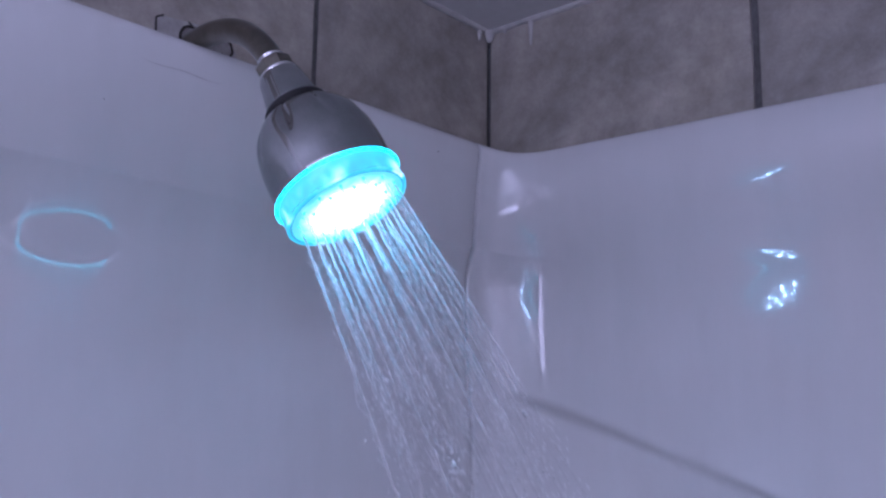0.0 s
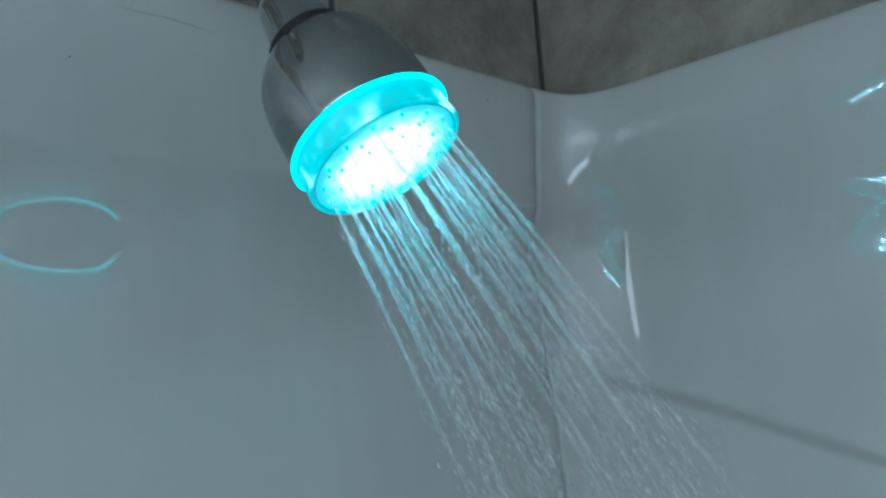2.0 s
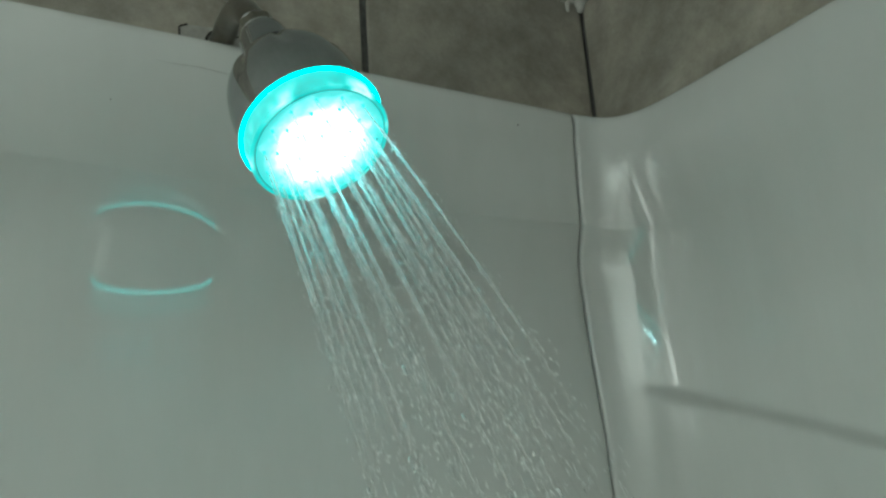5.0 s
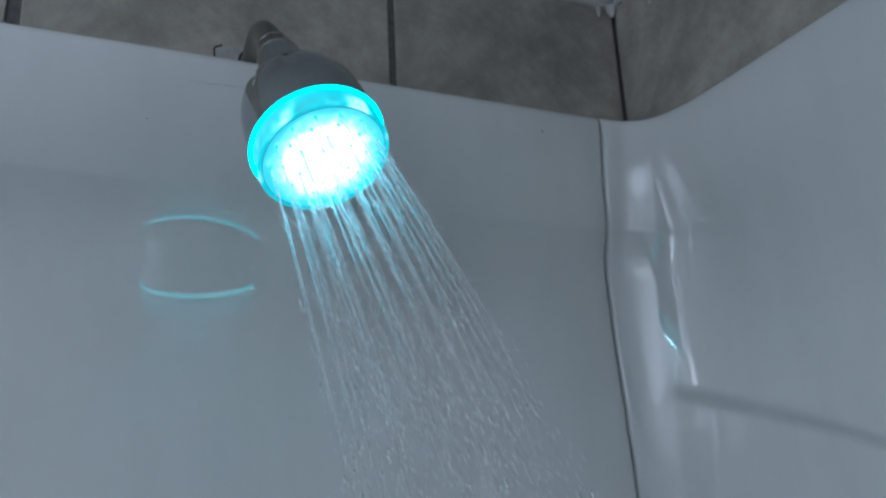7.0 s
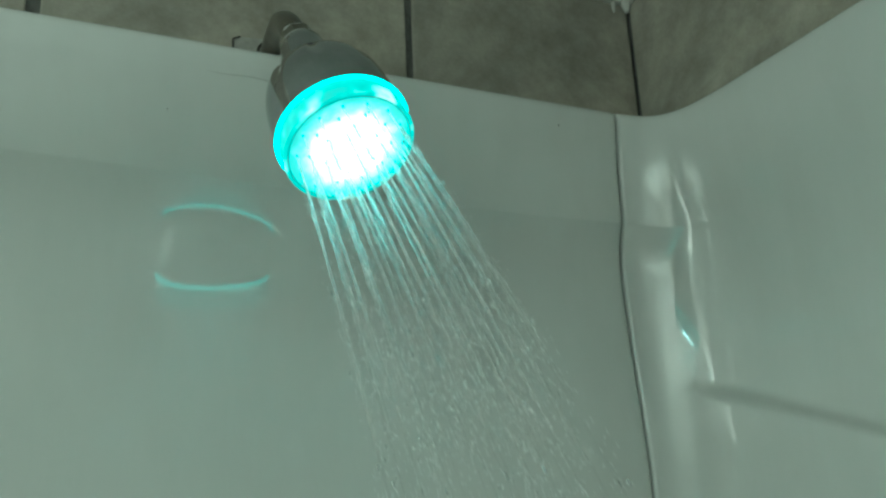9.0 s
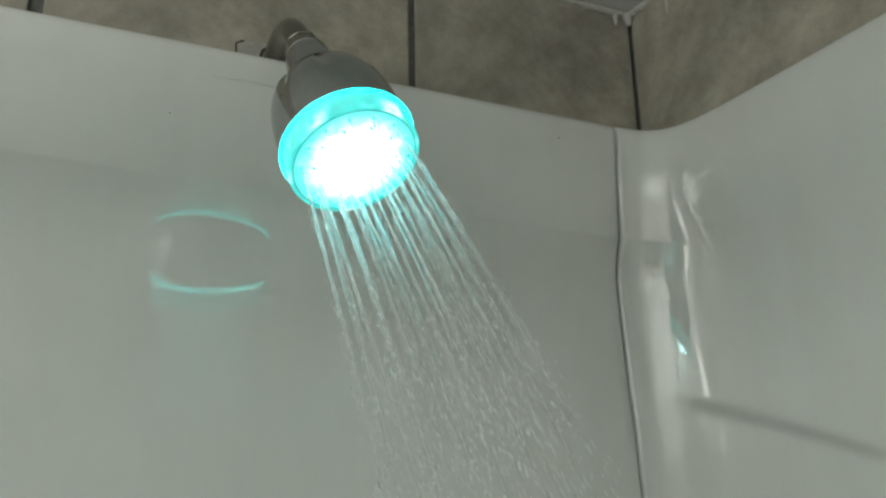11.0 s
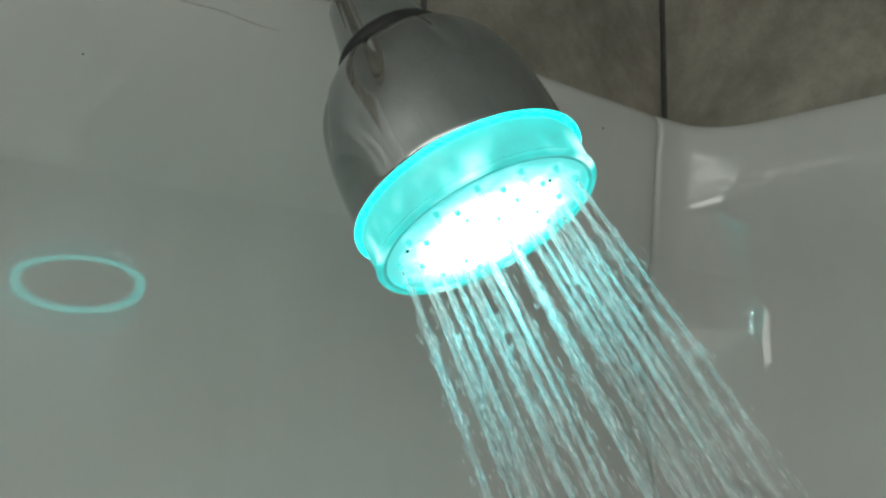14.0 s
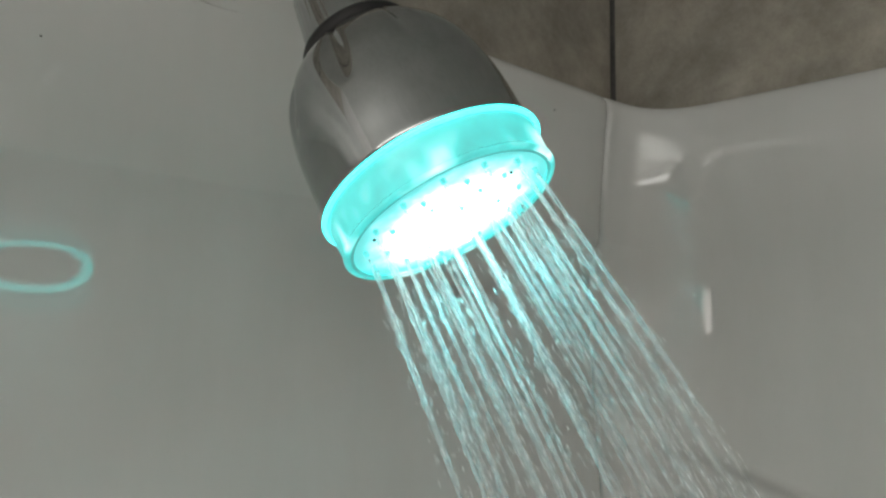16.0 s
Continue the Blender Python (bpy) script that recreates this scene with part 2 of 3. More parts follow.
def tube(bm, pts, radii, n=8):
    """A closed tube along a line of points."""
    rings, side = [], None
    for i, p in enumerate(pts):
        d = (pts[min(i + 1, len(pts) - 1)] - pts[max(i - 1, 0)]).normalized()
        if side is None:
            side = d.orthogonal().normalized()
        side = (side - d * side.dot(d)).normalized()
        up = d.cross(side)
        rings.append([bm.verts.new(p + radii[i] * (math.cos(a) * side + math.sin(a) * up)) for a in [2 * math.pi * k / n for k in range(n)]])
    for a, b in zip(rings, rings[1:]):
        for k in range(n):
            bm.faces.new((a[k], a[(k + 1) % n], b[(k + 1) % n], b[k]))
    bm.faces.new(list(reversed(rings[0])))
    bm.faces.new(rings[-1])


def smoothstep(a, b, x):
    k = min(1, max(0, (x - a) / (b - a)))
    return k * k * (3 - 2 * k)


def table(pairs, z):
    """A smooth curve through a few (height, depth) pairs, highest first."""
    if z >= pairs[0][0]:
        return pairs[0][1]
    n = len(pairs)
    steep = [(pairs[i + 1][1] - pairs[i][1]) / (pairs[i + 1][0] - pairs[i][0]) for i in range(n - 1)]
    slope = [steep[0]] + [0.0 if a * b <= 0 else 2 * a * b / (a + b) for a, b in zip(steep, steep[1:])] + [0.0]
    for i in range(n - 1):
        (z0, v0), (z1, v1) = pairs[i], pairs[i + 1]
        if z >= z1:
            h = z1 - z0
            k = (z - z0) / h
            return (v0 * (1 + 2 * k) + slope[i] * h * k) * (1 - k) ** 2 + (v1 * (3 - 2 * k) + slope[i + 1] * h * (k - 1)) * k * k
    return pairs[-1][1]


# ---- structure ----
CEIL_Z, FAR_X, FAR_Y = 2.133, -2.3, -1.75


def slab(name, lo, hi, mat, label):
    bm = bmesh.new()
    box(bm, lo, hi)
    ob = finish(name, bm, mat, smooth=False)
    return tagged(ob, label, name.split("_")[0], kind="structure")


slab("wall_north", (FAR_X - 0.1, 0.034, 0), (0.134, 0.134, CEIL_Z + 0.1), GROUT, "plumbing wall behind grey tile and white surround")
slab("wall_east", (0.034, FAR_Y - 0.1, 0), (0.134, 0.034, CEIL_Z + 0.1), GROUT, "long tub wall behind grey tile and surround")
slab("wall_west", (FAR_X - 0.1, FAR_Y - 0.1, 0), (FAR_X, 0.034, CEIL_Z + 0.1), PAINT, "plain painted bathroom wall")
slab("wall_south", (FAR_X, FAR_Y - 0.1, 0), (0.034, FAR_Y, CEIL_Z + 0.1), PAINT, "plain painted bathroom wall")
slab("floor", (FAR_X, FAR_Y, -0.1), (0.034, 0.034, 0), FLOOR, "plain bathroom floor")
slab("ceiling", (FAR_X, FAR_Y, CEIL_Z), (0.034, 0.034, CEIL_Z + 0.1), CEILING, "matt off-white painted ceiling above the tub")
slab("wall_paint_north", (FAR_X, 0.0, 0), (-0.88, 0.030, CEIL_Z), PAINT, "plain painted wall beside the tub")
slab("grout_north", (-0.88, 0.0035, 1.966), (0.033, 0.033, CEIL_Z - 0.001), GROUT, "dark recessed grout between grey tiles")
slab("grout_east", (0.0035, FAR_Y + 0.002, 1.966), (0.033, 0.0034, CEIL_Z - 0.001), GROUT, "dark recessed grout between grey tiles")

# surround: a rolled rim along its top, a slack wall below it, a filleted corner
SEAM_X = -0.058
DEPTH_A = [(1.981, -0.027), (1.9785, -0.0325), (1.972, -0.0362), (1.960, -0.0364), (1.950, -0.0350)]
DEPTH_B = [(1.981, -0.0015), (1.9785, -0.0040), (1.972, -0.0065), (1.960, -0.0085), (1.949, -0.0085), (1.930, -0.0066), (1.910, -0.0021), (1.895, 0.0016), (1.875, 0.0061), (1.860, 0.0086), (1.852, 0.0096), (1.840, 0.0104), (1.803, 0.0111), (1.74, 0.0115)]
# how steeply the end panel runs back below its rim band, past a crease, and forward again further down, by height
STEEP = [(1.60, 0.0), (1.70, 0.085), (1.73, 0.089), (1.76, 0.070), (1.78, 0.048), (1.795, 0.032), (1.808, 0.042), (1.818, 0.027), (1.826, -0.012), (1.834, -0.103), (1.842, -0.200), (1.850, -0.288), (1.860, -0.369), (1.8665, -0.439), (1.8685, -0.117), (1.890, -0.109), (1.920, -0.093), (1.950, 0.0)]
# and how it leans forward towards its free end, by distance from the corner
LEAN = [(0.07, 0.0), (0.13, -0.04), (0.20, -0.01), (0.25, 0.0), (0.30, 0.014), (0.36, 0.039), (0.40, 0.054), (0.44, 0.110), (0.48, 0.103), (0.52, 0.072), (0.56, 0.088), (0.68, 0.0)]


def slope_at(knots, v):
    return float(np.interp(v, [a for a, _ in knots], [b for _, b in knots]))


while DEPTH_A[-1][0] > 1.60:
    z, y = DEPTH_A[-1]
    DEPTH_A.append((z - 0.001, y - 0.001 * slope_at(STEEP, z - 0.0005)))
LEANS = [0.002]
for i in range(900):
    LEANS.append(LEANS[-1] - 0.001 * slope_at(LEAN, i * 0.001 + 0.0005))
Z_A = [1.981, 1.980, 1.9785, 1.9765, 1.974, 1.971, 1.967, 1.962, 1.956, 1.95, 1.944, 1.937, 1.93, 1.92, 1.91, 1.90, 1.89, 1.88, 1.873, 1.8705, 1.8693, 1.8685, 1.8678, 1.8671, 1.8664, 1.865, 1.8625] + [1.860 - 0.004 * i for i in range(24)]
LOW = [1.76, 1.745, 1.735, 1.729, 1.724, 1.720, 1.716, 1.712, 1.708, 1.704, 1.700, 1.695, 1.688, 1.67, 1.64, 1.6, 1.5, 1.3, 1.0, 0.5, 0.05]


def sheet(bm, grid):
    vs = [[bm.verts.new(p) for p in row] for row in grid]
    for a, b in zip(vs, vs[1:]):
        for i in range(len(a) - 1):
            bm.faces.new((a[i], b[i], b[i + 1], a[i + 1]))


def seam_x(z):
    return SEAM_X + 0.003 * smoothstep(1.93, 1.86, z)


def bow(x, z):
    """How far the end panel leans forward towards its free end, below the rim."""
    u = max(0.0, -x) * 1000
    k = min(int(u), 899)
    return (LEANS[k] + (LEANS[k + 1] - LEANS[k]) * (u - k)) * (1 - smoothstep(1.90, 1.975, z))


def panel_end():
    rows = []
    for k, z in enumerate([1.981] + Z_A + LOW):
        y = table(DEPTH_A, z)
        xs = seam_x(z) - 0.0012
        # the left end turns back to the wall, the edge at the seam is rolled
        row = [(-0.86, 0.033, z), (-0.86, y + bow(-0.86, z), z)]
        xr = [-0.85 + (xs - 0.004 + 0.85) * i / 80 for i in range(81)]
        row += [(x, y + bow(x, z), z) for x in xr]
        y += bow(-0.06, z)
        row += [(xs - 0.002, y + 0.0006, z), (xs - 0.0006, y + 0.002, z), (xs, y + 0.0045, z), (xs, 0.03, z)]
        if k == 0:
            row = [(x, 0.02, z) for x, _, _ in row]
        rows.append(row)
    bm = bmesh.new()
    sheet(bm, rows)
    ob = finish("surround_panel", bm, ACRYLIC)
    return tagged(ob, "glossy white acrylic tub surround end panel with rolled rim", "wall panel", "tub surround", kind="structure")


def ridge(y):
    return -0.31 * max(0.0, -y - 0.045) - 0.002 * smoothstep(0.0, 0.05, -y)


def panel_long():
    rows = []
    for k, zr in enumerate([1.981] + Z_A + LOW):
        low = 1 - smoothstep(1.74, 1.80, zr)
        row = []
        ya = table(DEPTH_A, zr) + bow(-0.06, zr)
        xs = seam_x(zr) + 0.0012
        row += [(xs, 0.03, zr), (xs, ya + 0.0045, zr), (xs + 0.0006, ya + 0.002, zr), (xs + 0.002, ya + 0.0006, zr)]
        p0, c0 = Vector((xs + 0.004, ya)), Vector((-0.026, ya - 0.004))
        ym = -0.137
        xb = table(DEPTH_B, zr)
        c1, p1 = Vector((xb, -0.070)), Vector((xb, ym))
        n = 26
        for i in range(n + 1):
            t = i / n
            p = p0 * (1 - t) ** 3 + c0 * 3 * t * (1 - t) ** 2 + c1 * 3 * t * t * (1 - t) + p1 * t ** 3
            drop = ridge(p.y) * low - 0.0048 * math.sin(math.pi * t) ** 2 * (1 - low)
            sunk = smoothstep(1.720, 1.706, zr) * smoothstep(0.34, 0.56, t) * 0.009
            row.append((p.x + sunk, p.y + sunk * 0.4 * (1 - t), zr + drop - 0.0065 * smoothstep(0, 1, t) * (1 - low)))
        for i in range(1, 61):
            y = ym + (FAR_Y - ym) * (i / 60) ** 1.4
            sunk = smoothstep(1.720, 1.706, zr) * 0.009
            row.append((xb + sunk, y, max(0.02, zr + ridge(y) * low - 0.0065 * (1 - low))))
        if k == 0:
            row = [(x + 0.03 * smoothstep(4, 16, j), y + 0.03 * (1 - smoothstep(10, 24, j)), z) for j, (x, y, z) in enumerate(row)]
        rows.append(row)
    bm = bmesh.new()
    sheet(bm, rows)
    ob = finish("surround_panel", bm, ACRYLIC)
    return tagged(ob, "glossy white acrylic long surround panel with filleted corner", "wall panel", "tub surround", kind="structure")


panel_end()
panel_long()

# ---- tile row above the surround ----
TILE_LO, TILE_HI, TILE_T = 1.965, 2.1325, 0.0045


def tile_mesh(w):
    bm = bmesh.new()
    box(bm, (0, -TILE_T, 0), (w, 0.02, TILE_HI - TILE_LO), 0.0012, 2)
    me = bpy.data.meshes.new("tile")
    bm.to_mesh(me)
    bm.free()
    me.materials.append(TILE)
    return me


rows_n, rows_e = bpy.data.objects["wall_north"], bpy.data.objects["wall_east"]
full, cut = tile_mesh(0.3035), tile_mesh(0.2525)
for x0, me in ((-0.2542, cut), (-0.5652, full), (-0.8792, full)):
    ob = new("tile", me)
    ob.parent = rows_n
    ob.matrix_world = pose(x0, TILE_T, TILE_LO)
y0 = -0.0030
for i in range(6):
    ob = new("tile", full)
    ob.parent = rows_e
    ob.matrix_world = pose(TILE_T, y0, TILE_LO, 0, 0, -90)
    y0 -= 0.3105


# ---- caulk ----
def caulk_line(pts, r, name, label, parts=()):
    bm = bmesh.new()
    fine = []
    for a, b in zip(pts, pts[1:]):
        n = max(2, int((b - a).length / 0.008))
        fine += [a.lerp(b, i / n) for i in range(n)]
    fine.append(pts[-1])
    fine = [p + 0.0009 * Vector((noise.noise(p * 90), noise.noise(p * 90 + Vector((7, 0, 0))), noise.noise(p * 90 + Vector((0, 9, 0))))) for p in fine]
    tube(bm, fine, [r * (1 + 0.35 * noise.noise(p * 130)) for p in fine], 8)
    ob = finish(name, bm, CAULK)
    return tagged(ob, label, "caulk", kind="structure")


bead = caulk_line([Vector((-0.86, -0.001, 2.1325)), Vector((-0.001, -0.001, 2.1325)), Vector((-0.001, -1.2, 2.1325))], 0.0042, "caulk_trim", "smeared off-white caulk bead where tile meets ceiling")
for x, y, z1, r in ((-0.019, -0.0012, 2.117, 0.0022), (-0.001, -0.061, 2.101, 0.0021), (-0.004, -0.004, 2.118, 0.0045), (-0.0012, -0.024, 2.1255, 0.003)):
    bm = bmesh.new()
    top = Vector((x, y, 2.131))
    pts = [top.lerp(Vector((x, y, z1)), i / 6) for i in range(7)]
    tube(bm, pts, [r * (1.5 - 0.9 * (i / 6)) * (0.45 if i == 6 else 1) for i in range(7)], 8)
    part("drip", bm, CAULK, bead)


# ---- shower arm ----
def empty_thing(name, m, label, category):
    ob = new(name)
    ob.matrix_world = m
    ob.empty_display_size = 0.02
    return tagged(ob, label, category)


AX = Vector((0.148, -0.493, -0.857)).normalized()
HEAD = Vector((-0.3808, -0.1781, 1.8483))
HEAD_M = Matrix.Translation(HEAD) @ (-AX).to_track_quat("Z", "Y").to_matrix().to_4x4()
shower = empty_thing("wall_shower", HEAD_M, "chrome wall shower on a bent arm, glowing pale cyan ring", "shower")
bpy.context.view_layer.update()
head = arm = shower


def bezier(p, n):
    out = []
    for i in range(n + 1):
        t = i / n
        out.append(p[0] * (1 - t) ** 3 + p[1] * 3 * t * (1 - t) ** 2 + p[2] * 3 * t * t * (1 - t) + p[3] * t ** 3)
    return out


END = HEAD - AX * 0.108
WALL_PT = Vector((-0.388, 0.012, 1.988))
bm = bmesh.new()
line = bezier([WALL_PT, Vector((-0.392, -0.050, 1.997)), END - AX * 0.040, END], 28)
tube(bm, line, [0.0090] * len(line), 28)
ob = part("pipe", bm, STEEL, arm, "tarnished bent steel pipe")
ob.matrix_parent_inverse = HEAD_M.inverted()
bm = bmesh.new()
prof = []
for i in range(3):
    z = 0.1085 + i * 0.0016
    prof += [(0.0090, z), (0.0100, z + 0.0006), (0.0090, z + 0.0012)]
lathe(bm, prof, 32)
ob = part("thread", bm, BRIGHT, arm, "bare bright thread")

# hole in the tile round the arm, with its patch and crumbs
bm = bmesh.new()
outline = [(-0.419, 1.972), (-0.4195, 2.003), (-0.412, 2.0065), (-0.398, 2.0075), (-0.388, 2.009), (-0.362, 2.0085), (-0.352, 2.004), (-0.346, 1.995), (-0.345, 1.972)]
front = [bm.verts.new((x, -0.0035, z)) for x, z in outline]
back = [bm.verts.new((x, 0.001, z)) for x, z in outline]
bm.faces.new(front)
for i in range(len(outline) - 1):
    bm.faces.new((front[i], back[i], back[i + 1], front[i + 1]))
bmesh.ops.recalc_face_normals(bm, faces=bm.faces)
patch = finish("caulk_patch", bm, FILLER, smooth=False)
tagged(patch, "flat lighter patch filled round the shower arm hole", "patch", kind="structure")
for pts, r in (([(-0.4195, 1.985), (-0.4200, 2.003)], 0.0007), ([(-0.4195, 2.0035), (-0.414, 2.0065)], 0.0007), ([(-0.392, 2.0085), (-0.386, 2.0035)], 0.0006), ([(-0.381, 1.996), (-0.376, 2.003), (-0.368, 2.0075), (-0.359, 2.007), (-0.352, 2.002), (-0.350, 1.996), (-0.354, 1.988), (-0.360, 1.982)], 0.0011)):
    bm = bmesh.new()
    vs = [Vector((x, -0.0038, z)) for x, z in pts]
    tube(bm, vs, [r] * len(vs), 6)
    part("crack", bm, GRIME_SHADE, patch, "black grimy crack")
# flat dark ring: the shade inside the pipe's hole, given as colour
bm = bmesh.new()
lathe(bm, [(0.0092, 0.0), (0.0112, 0.0), (0.0114, 0.0006), (0.0092, 0.001)], 32)
hole = part("gap", bm, GRIME_SHADE, patch, "dark ring for the shade in the gap round the pipe")
hole.matrix_world = pose(-0.389, -0.0042, 1.9945, 90, 0, 0)
random.seed(4)
for i in range(12):
    bm = bmesh.new()
    bmesh.ops.create_icosphere(bm, subdivisions=1, radius=random.uniform(0.0008, 0.0022))
    for v in bm.verts:
        v.co *= random.uniform(0.7, 1.25)
    ob = part("crumb", bm, GRIME_SHADE if i % 3 else CAULK, patch)
    ob.matrix_world = pose(random.uniform(-0.392, -0.352), -0.025 + random.uniform(0, 0.012), 1.9815)

# ---- shower head ----


def hpart(name, bm, mat, label="", parent=None, smooth=True):
    ob = part(name, bm, mat, parent or head, label, smooth)
    return ob


def flute(a, z):
    """Eight leaf-shaped grips pressed into the shoulder of the bell."""
    da = (((a - math.radians(7.5)) / (math.pi / 4) + 0.5) % 1 - 0.5) * math.pi / 4
    half = 0.17 * (0.45 + 0.55 * smoothstep(0.066, 0.042, z))
    q = ((z - 0.049) / 0.0205) ** 2 + (da / half) ** 2
    return -0.0022 * max(0.0, 1 - q) ** 1.4


def eased(prof, n):
    """Extra rings between those of a profile, on a smooth curve."""
    out = []
    for i in range(len(prof) - 1):
        p = [Vector(prof[min(max(k, 0), len(prof) - 1)]) for k in (i - 1, i, i + 1, i + 2)]
        for k in range(n):
            t = k / n
            out.append(tuple(0.5 * (2 * p[1] + (p[2] - p[0]) * t + (2 * p[0] - 5 * p[1] + 4 * p[2] - p[3]) * t * t + (3 * p[1] - p[0] - 3 * p[2] + p[3]) * t ** 3)))
    return out + [prof[-1]]


bm = bmesh.new()
side = [(0.0412, 0.003), (0.0411, 0.009), (0.0411, 0.016), (0.0409, 0.023), (0.0404, 0.030), (0.0394, 0.037), (0.0376, 0.044), (0.0350, 0.050), (0.0318, 0.055), (0.0283, 0.059), (0.0250, 0.062), (0.0224, 0.0638), (0.0205, 0.0645)]
lathe(bm, [(0.036, 0.001), (0.0408, 0.0006)] + eased(side, 4), 216, flute)
hpart("bell", bm, CHROME, "worn chrome bell with pressed grips")
bm = bmesh.new()
lathe(bm, [(0.0170, 0.0636), (0.0220, 0.0636), (0.0227, 0.0648), (0.0227, 0.0672), (0.0220, 0.0686), (0.0165, 0.0688)], 64)
hpart("gasket", bm, RUBBER, "black rubber gasket")


def knurl(a, z):
    return 0.00010 * math.cos(a * 40) * smoothstep(0.070, 0.073, z) * smoothstep(0.0945, 0.091, z)


bm = bmesh.new()
lathe(bm, [(0.0165, 0.0675), (0.0195, 0.0682), (0.0192, 0.0715), (0.0178, 0.080), (0.0163, 0.089), (0.0155, 0.0945), (0.0145, 0.0962), (0.0120, 0.0965)], 160, knurl)
hpart("collar", bm, CHROME, "fluted chrome collar")
bm = bmesh.new()
lathe(bm, [(0.0118, 0.0955), (0.0138, 0.0960), (0.0142, 0.0975), (0.0138, 0.0990), (0.0116, 0.0995)], 48)
hpart("swivel_ring", bm, BRIGHT, "bright chrome swivel ring")
bm = bmesh.new()
lathe(bm, [(0.0110, 0.0990), (0.0132, 0.0995), (0.0134, 0.1030), (0.0134, 0.1070), (0.0124, 0.1085), (0.0088, 0.1088)], 8)
hpart("nut", bm, STEEL, "tarnished hexagonal nut", smooth=False)

# lit lens: a thin bright flange, a waisted translucent wall, a flared lip and a dark groove inside it
bm = bmesh.new()
lathe(bm, [(0.0400, 0.0010), (0.0424, 0.0010), (0.0431, 0.0005), (0.0432, -0.0001), (0.0429, -0.0007), (0.0414, -0.0010)], 96)
hpart("flange", bm, GLOW, "bright thin plastic flange glowing pale cyan")
bm = bmesh.new()
lathe(bm, eased([(0.0418, -0.0006), (0.0415, -0.0030), (0.0412, -0.0060), (0.0410, -0.0090), (0.0410, -0.0115), (0.0411, -0.0132)], 3), 96)
hpart("lens_ring", bm, LENS, "translucent plastic ring glowing pale cyan")
bm = bmesh.new()
lathe(bm, [(0.0408, -0.0131), (0.0414, -0.0136), (0.0415, -0.0143), (0.0411, -0.0150), (0.0400, -0.0153), (0.0393, -0.0152)], 96)
hpart("front_lip", bm, LENS, "flared plastic lip glowing pale cyan")
bm = bmesh.new()
lathe(bm, [(0.0395, -0.0149), (0.0388, -0.01485), (0.0380, -0.0151)], 96)
hpart("groove", bm, GROOVE, "thin dull groove round the plate")
bm = bmesh.new()
lathe(bm, [(0.0384, -0.0226), (0.0360, -0.0230), (0.030, -0.0234), (0.020, -0.0239), (0.010, -0.0241), (0.002, -0.0242)], 96, cap_hi=True)
for v in bm.verts:
    v.co.z += 0.0232
plate = hpart("nozzle_plate", bm, FACE, "clear plate glowing white over its diodes")
plate.location = (0, 0, -0.0148)
for i in range(9):
    a, r = (2 * math.pi * i / 6 + 0.3, 0.020) if i < 6 else (2 * math.pi * i / 3, 0.008)
    bm = bmesh.new()
    bmesh.ops.create_uvsphere(bm, u_segments=12, v_segments=6, radius=0.0022)
    ob = hpart("diode", bm, DIODE, "white light diode" if i == 0 else "", plate)
    ob.location = (r * math.cos(a), r * math.sin(a), -0.0012)

led = bpy.data.lights.new("shower_led", "SPOT")
led.energy, led.color, led.spot_size, led.spot_blend, led.shadow_soft_size = 0.5, (0.13, 0.74, 0.80), math.radians(130), 0.8, 0.004
led_ob = new("shower_led", led)
led_ob.matrix_world = HEAD_M @ Matrix.Translation((0, 0, -0.0215))
tagged(led_ob, kind="structure")

NOZZLES = []
for r, n, off in ((0.0335, 14, 0.0), (0.0260, 10, 0.2), (0.0180, 6, 0.1), (0.008, 2, 0.3)):
    for i in range(n):
        a = 2 * math.pi * (i + off) / n
        NOZZLES.append((r * math.cos(a), r * math.sin(a)))
bm = bmesh.new()
lathe(bm, [(0.0011, 0.0008), (0.0009, -0.0009), (0.0007, -0.0012), (0.0003, -0.0012)], 10, cap_hi=True)
nozzle = hpart("nozzle", bm, NOZZLE, "", plate)
nozzle.location = (*NOZZLES[0], -0.0006)
for x, y in NOZZLES[1:]:
    ob = new("nozzle", nozzle.data)
    ob.parent = plate
    ob.location = (x, y, -0.0006)
for x, y in ((0.004, 0.028), (-0.030, 0.016), (0.027, -0.018)):
    bm = bmesh.new()
    bmesh.ops.create_icosphere(bm, subdivisions=1, radius=0.0007)
    ob = hpart("lime_speck", bm, GRIME_SHADE, "dark lime speck", plate)
    ob.location = (x, y, -0.0012)

# ---- water ----
spray = empty_thing("water_spray", HEAD_M, "thin clear water jets falling from the shower head", "water")
random.seed(11)
R3 = HEAD_M.to_3x3()
drops = bmesh.new()
JETS = []
G = Vector((0, 0, -9.8))
INTO = HEAD_M.inverted()


def add_drop(bm, p, d, r, stretch):
    q = d.to_track_quat("Z", "Y").to_matrix().to_4x4()
    bmesh.ops.create_icosphere(bm, subdivisions=1, radius=r, matrix=Matrix.Translation(p) @ q @ Matrix.Diagonal((1, 1, stretch, 1)))


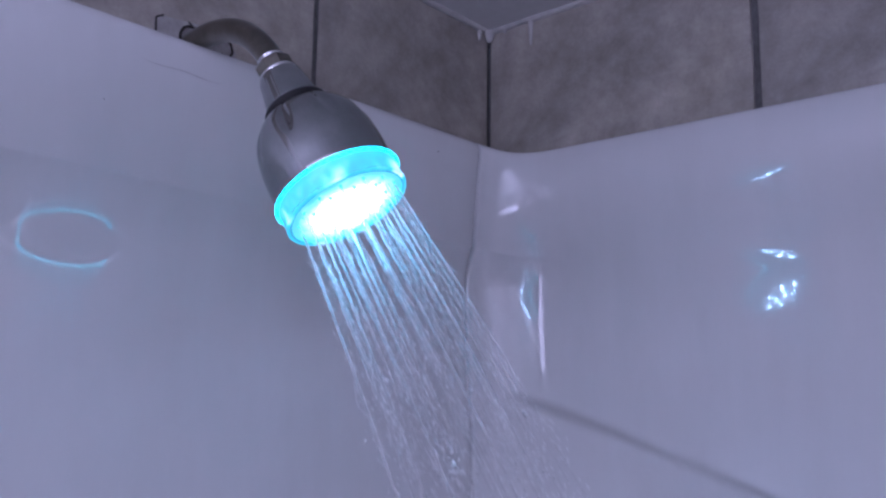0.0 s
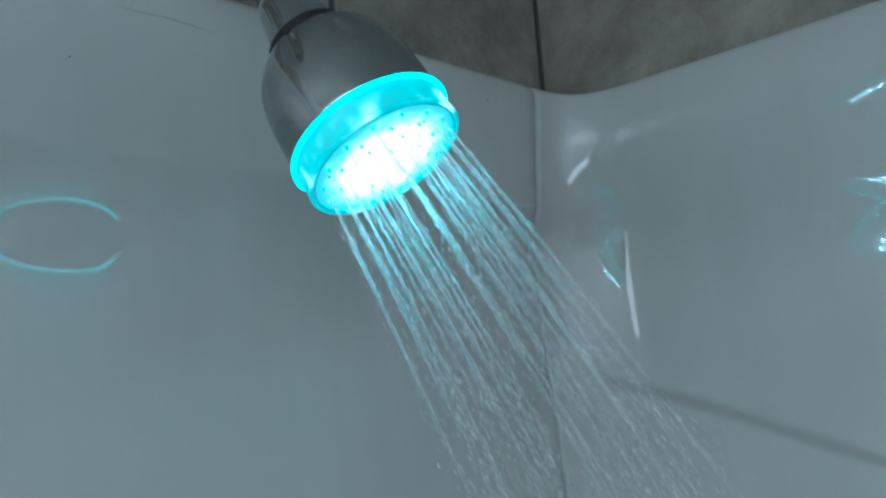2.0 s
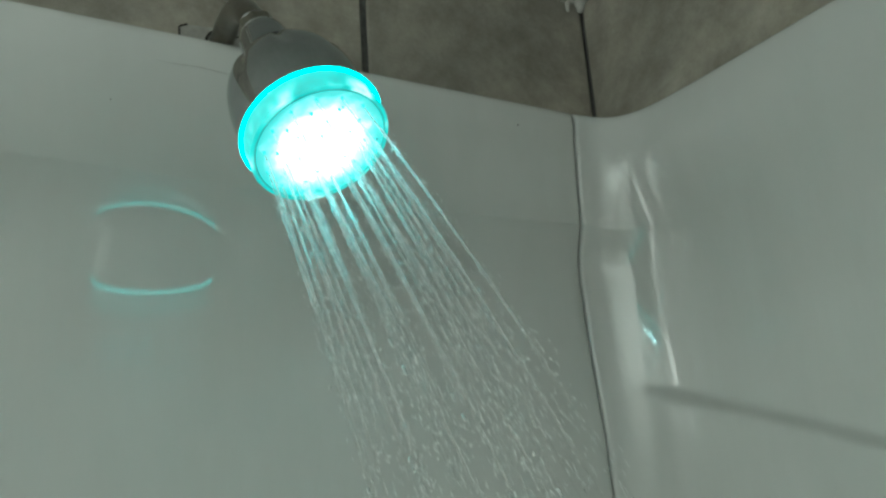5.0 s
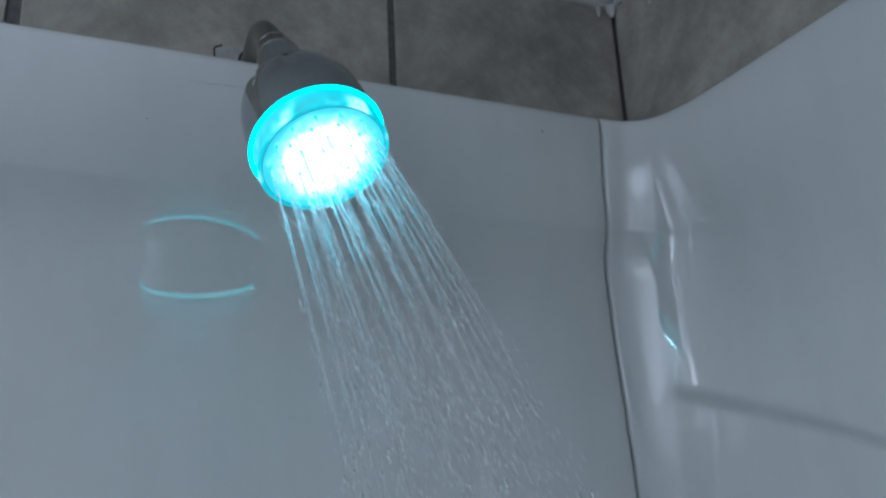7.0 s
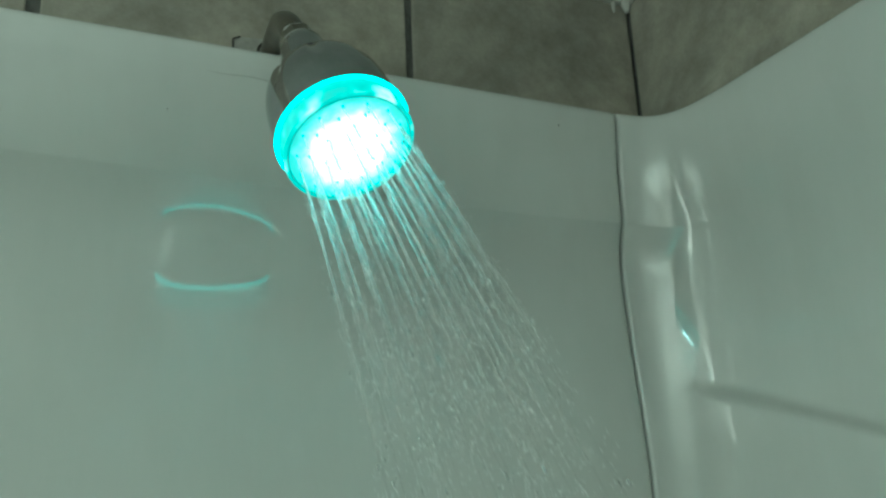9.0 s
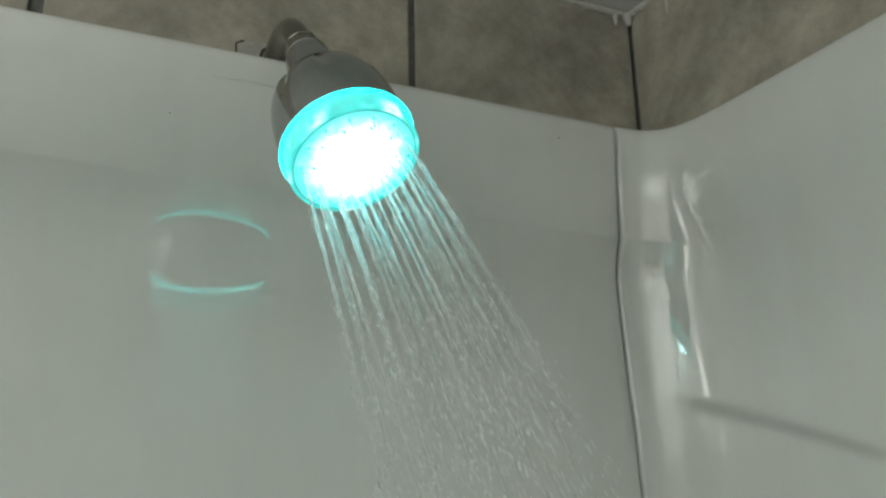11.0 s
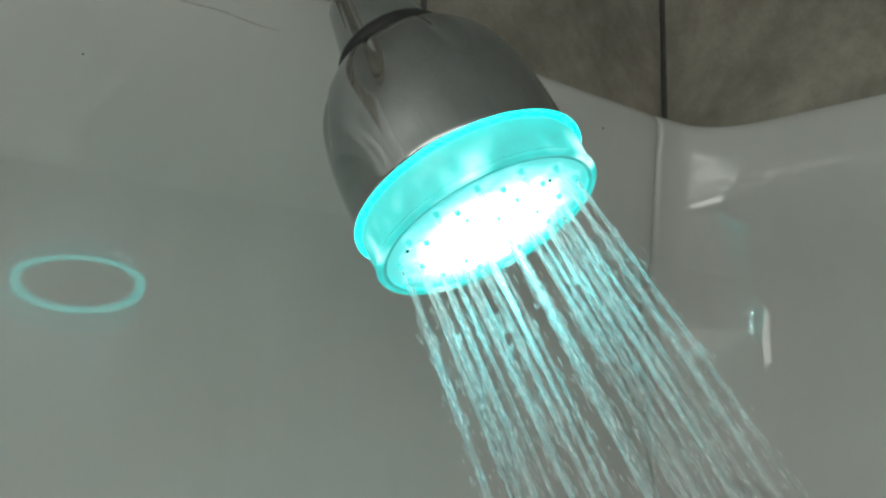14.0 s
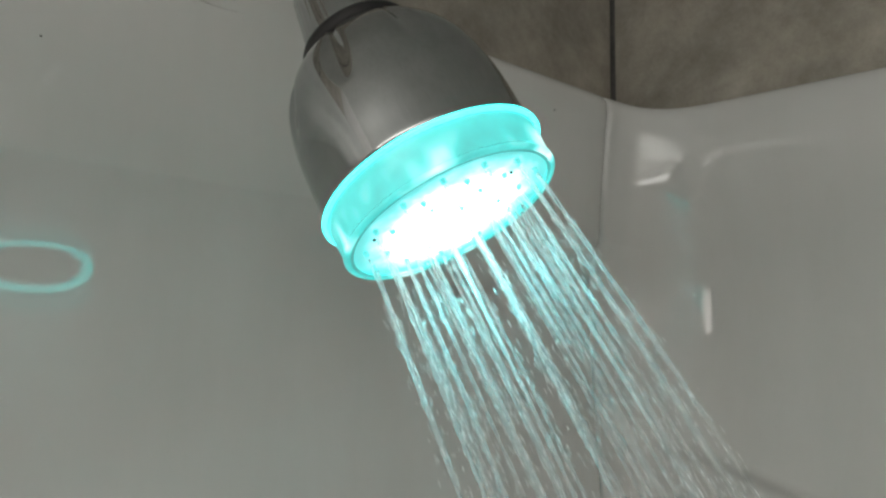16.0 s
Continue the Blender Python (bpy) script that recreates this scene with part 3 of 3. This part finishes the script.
for x, y in NOZZLES:
    start = HEAD_M @ Vector((x, y, -0.0175))
    out = (R3 @ Vector((x * 2.2 + random.gauss(0, 0.012), y * 2.2 + random.gauss(0, 0.012), -1))).normalized()
    speed = random.uniform(3.4, 4.2)
    reach = random.uniform(0.16, 0.34)
    JETS.append((x, y, start, out, speed))
    bm = bmesh.new()
    pts, rad = [], []
    n = 64
    ph = random.uniform(0, 50)
    for i in range(n + 1):
        s = reach * i / n
        t = s / speed
        p = start + out * s + G * (0.5 * t * t)
        wob = 0.0004 * (s / reach)
        pts.append(p + Vector((noise.noise(Vector((ph, s * 60, 0))), noise.noise(Vector((ph, s * 60, 5))), 0)) * wob)
        rad.append((0.00076 + 0.00040 * noise.noise(Vector((ph, s * 90, 9))) + 0.00030 * noise.noise(Vector((ph, s * 330, 3)))) * (1 - 0.75 * smoothstep(0.65, 1.0, i / n)))
    tube(bm, pts, rad, 6)
    bm.transform(INTO)
    ob = finish("jet", bm, WATER)
    ob.parent = spray
    # the jet breaks into drops further down
    for k in range(6):
        s = reach * random.uniform(0.45, 1.3)
        t = s / speed
        p = start + out * s + G * (0.5 * t * t) + Vector([random.gauss(0, 0.002 + 0.012 * s) for _ in range(3)])
        big = k < 1
        add_drop(drops, p, (out * speed + G * t).normalized(), random.uniform(0.00042, 0.00068) if big else random.uniform(0.00018, 0.00034), random.uniform(2.5, 6))
drops.transform(INTO)
ob = finish("broken_spray", drops, DROP)
ob.parent = spray
ob["kind"] = "stuff"

# fine spray between the jets: small long beads, densest near the head
verts, faces = [], []
for i in range(4600):
    x, y, start, out, speed = random.choice(JETS)
    s = 0.02 + 0.25 * random.random() ** 1.6
    t = s / speed
    p = start + out * s + G * (0.5 * t * t) + Vector([random.gauss(0, 0.0010 + 0.011 * s) for _ in range(3)])
    d = (out * speed + G * t).normalized()
    side = d.orthogonal().normalized()
    up = d.cross(side)
    r, half = random.uniform(0.00010, 0.00017), random.uniform(0.0006, 0.0026)
    k = len(verts)
    verts += [INTO @ v for v in (p - d * half, p + side * r, p + up * r, p - side * r, p - up * r, p + d * half)]
    faces += [(k, k + 2, k + 1), (k, k + 3, k + 2), (k, k + 4, k + 3), (k, k + 1, k + 4), (k + 5, k + 1, k + 2), (k + 5, k + 2, k + 3), (k + 5, k + 3, k + 4), (k + 5, k + 4, k + 1)]
me = bpy.data.meshes.new("mist")
me.from_pydata(verts, [], faces)
me.materials.append(MIST)
ob = new("mist", me)
ob.parent = spray
ob["kind"] = "stuff"

# ---- marks on the surround ----
for x, y, z, r, wall in ((-0.1255, 0, 1.9545, 0.0009, "a"), (-0.472, 0, 1.915, 0.0005, "a"), (0, -0.1266, 1.9118, 0.0011, "b"), (-0.0223, -0.0527, 1.9267, 0.0009, "c"), (-0.0128, -0.0609, 1.9659, 0.0010, "c")):
    if wall == "a":
        y = table(DEPTH_A, z) + bow(x, z)
    elif wall == "b":
        x = table(DEPTH_B, z)
    bm = bmesh.new()
    bmesh.ops.create_icosphere(bm, subdivisions=1, radius=r)
    for v in bm.verts:
        v.co *= random.uniform(0.7, 1.2)
    ob = finish("speck", bm, GRIME_SHADE)
    ob.location = (x, y, z)
    tagged(ob, "tiny black speck stuck to the white surround", "speck", "specks on the surround")
bm = bmesh.new()
pts = [Vector((-0.445 + 0.07 * i / 10, table(DEPTH_A, 1.953) + bow(-0.445 + 0.007 * i, 1.953) - 0.0001, 1.953 - 0.0006 * math.sin(i))) for i in range(11)]
tube(bm, pts, [0.00045 * (0.15 + math.sin(math.pi * i / 10)) for i in range(11)], 6)
ob = finish("scuff", bm, SCUFF)
tagged(ob, "long faint grey scuff on the surround rim", "scuff")
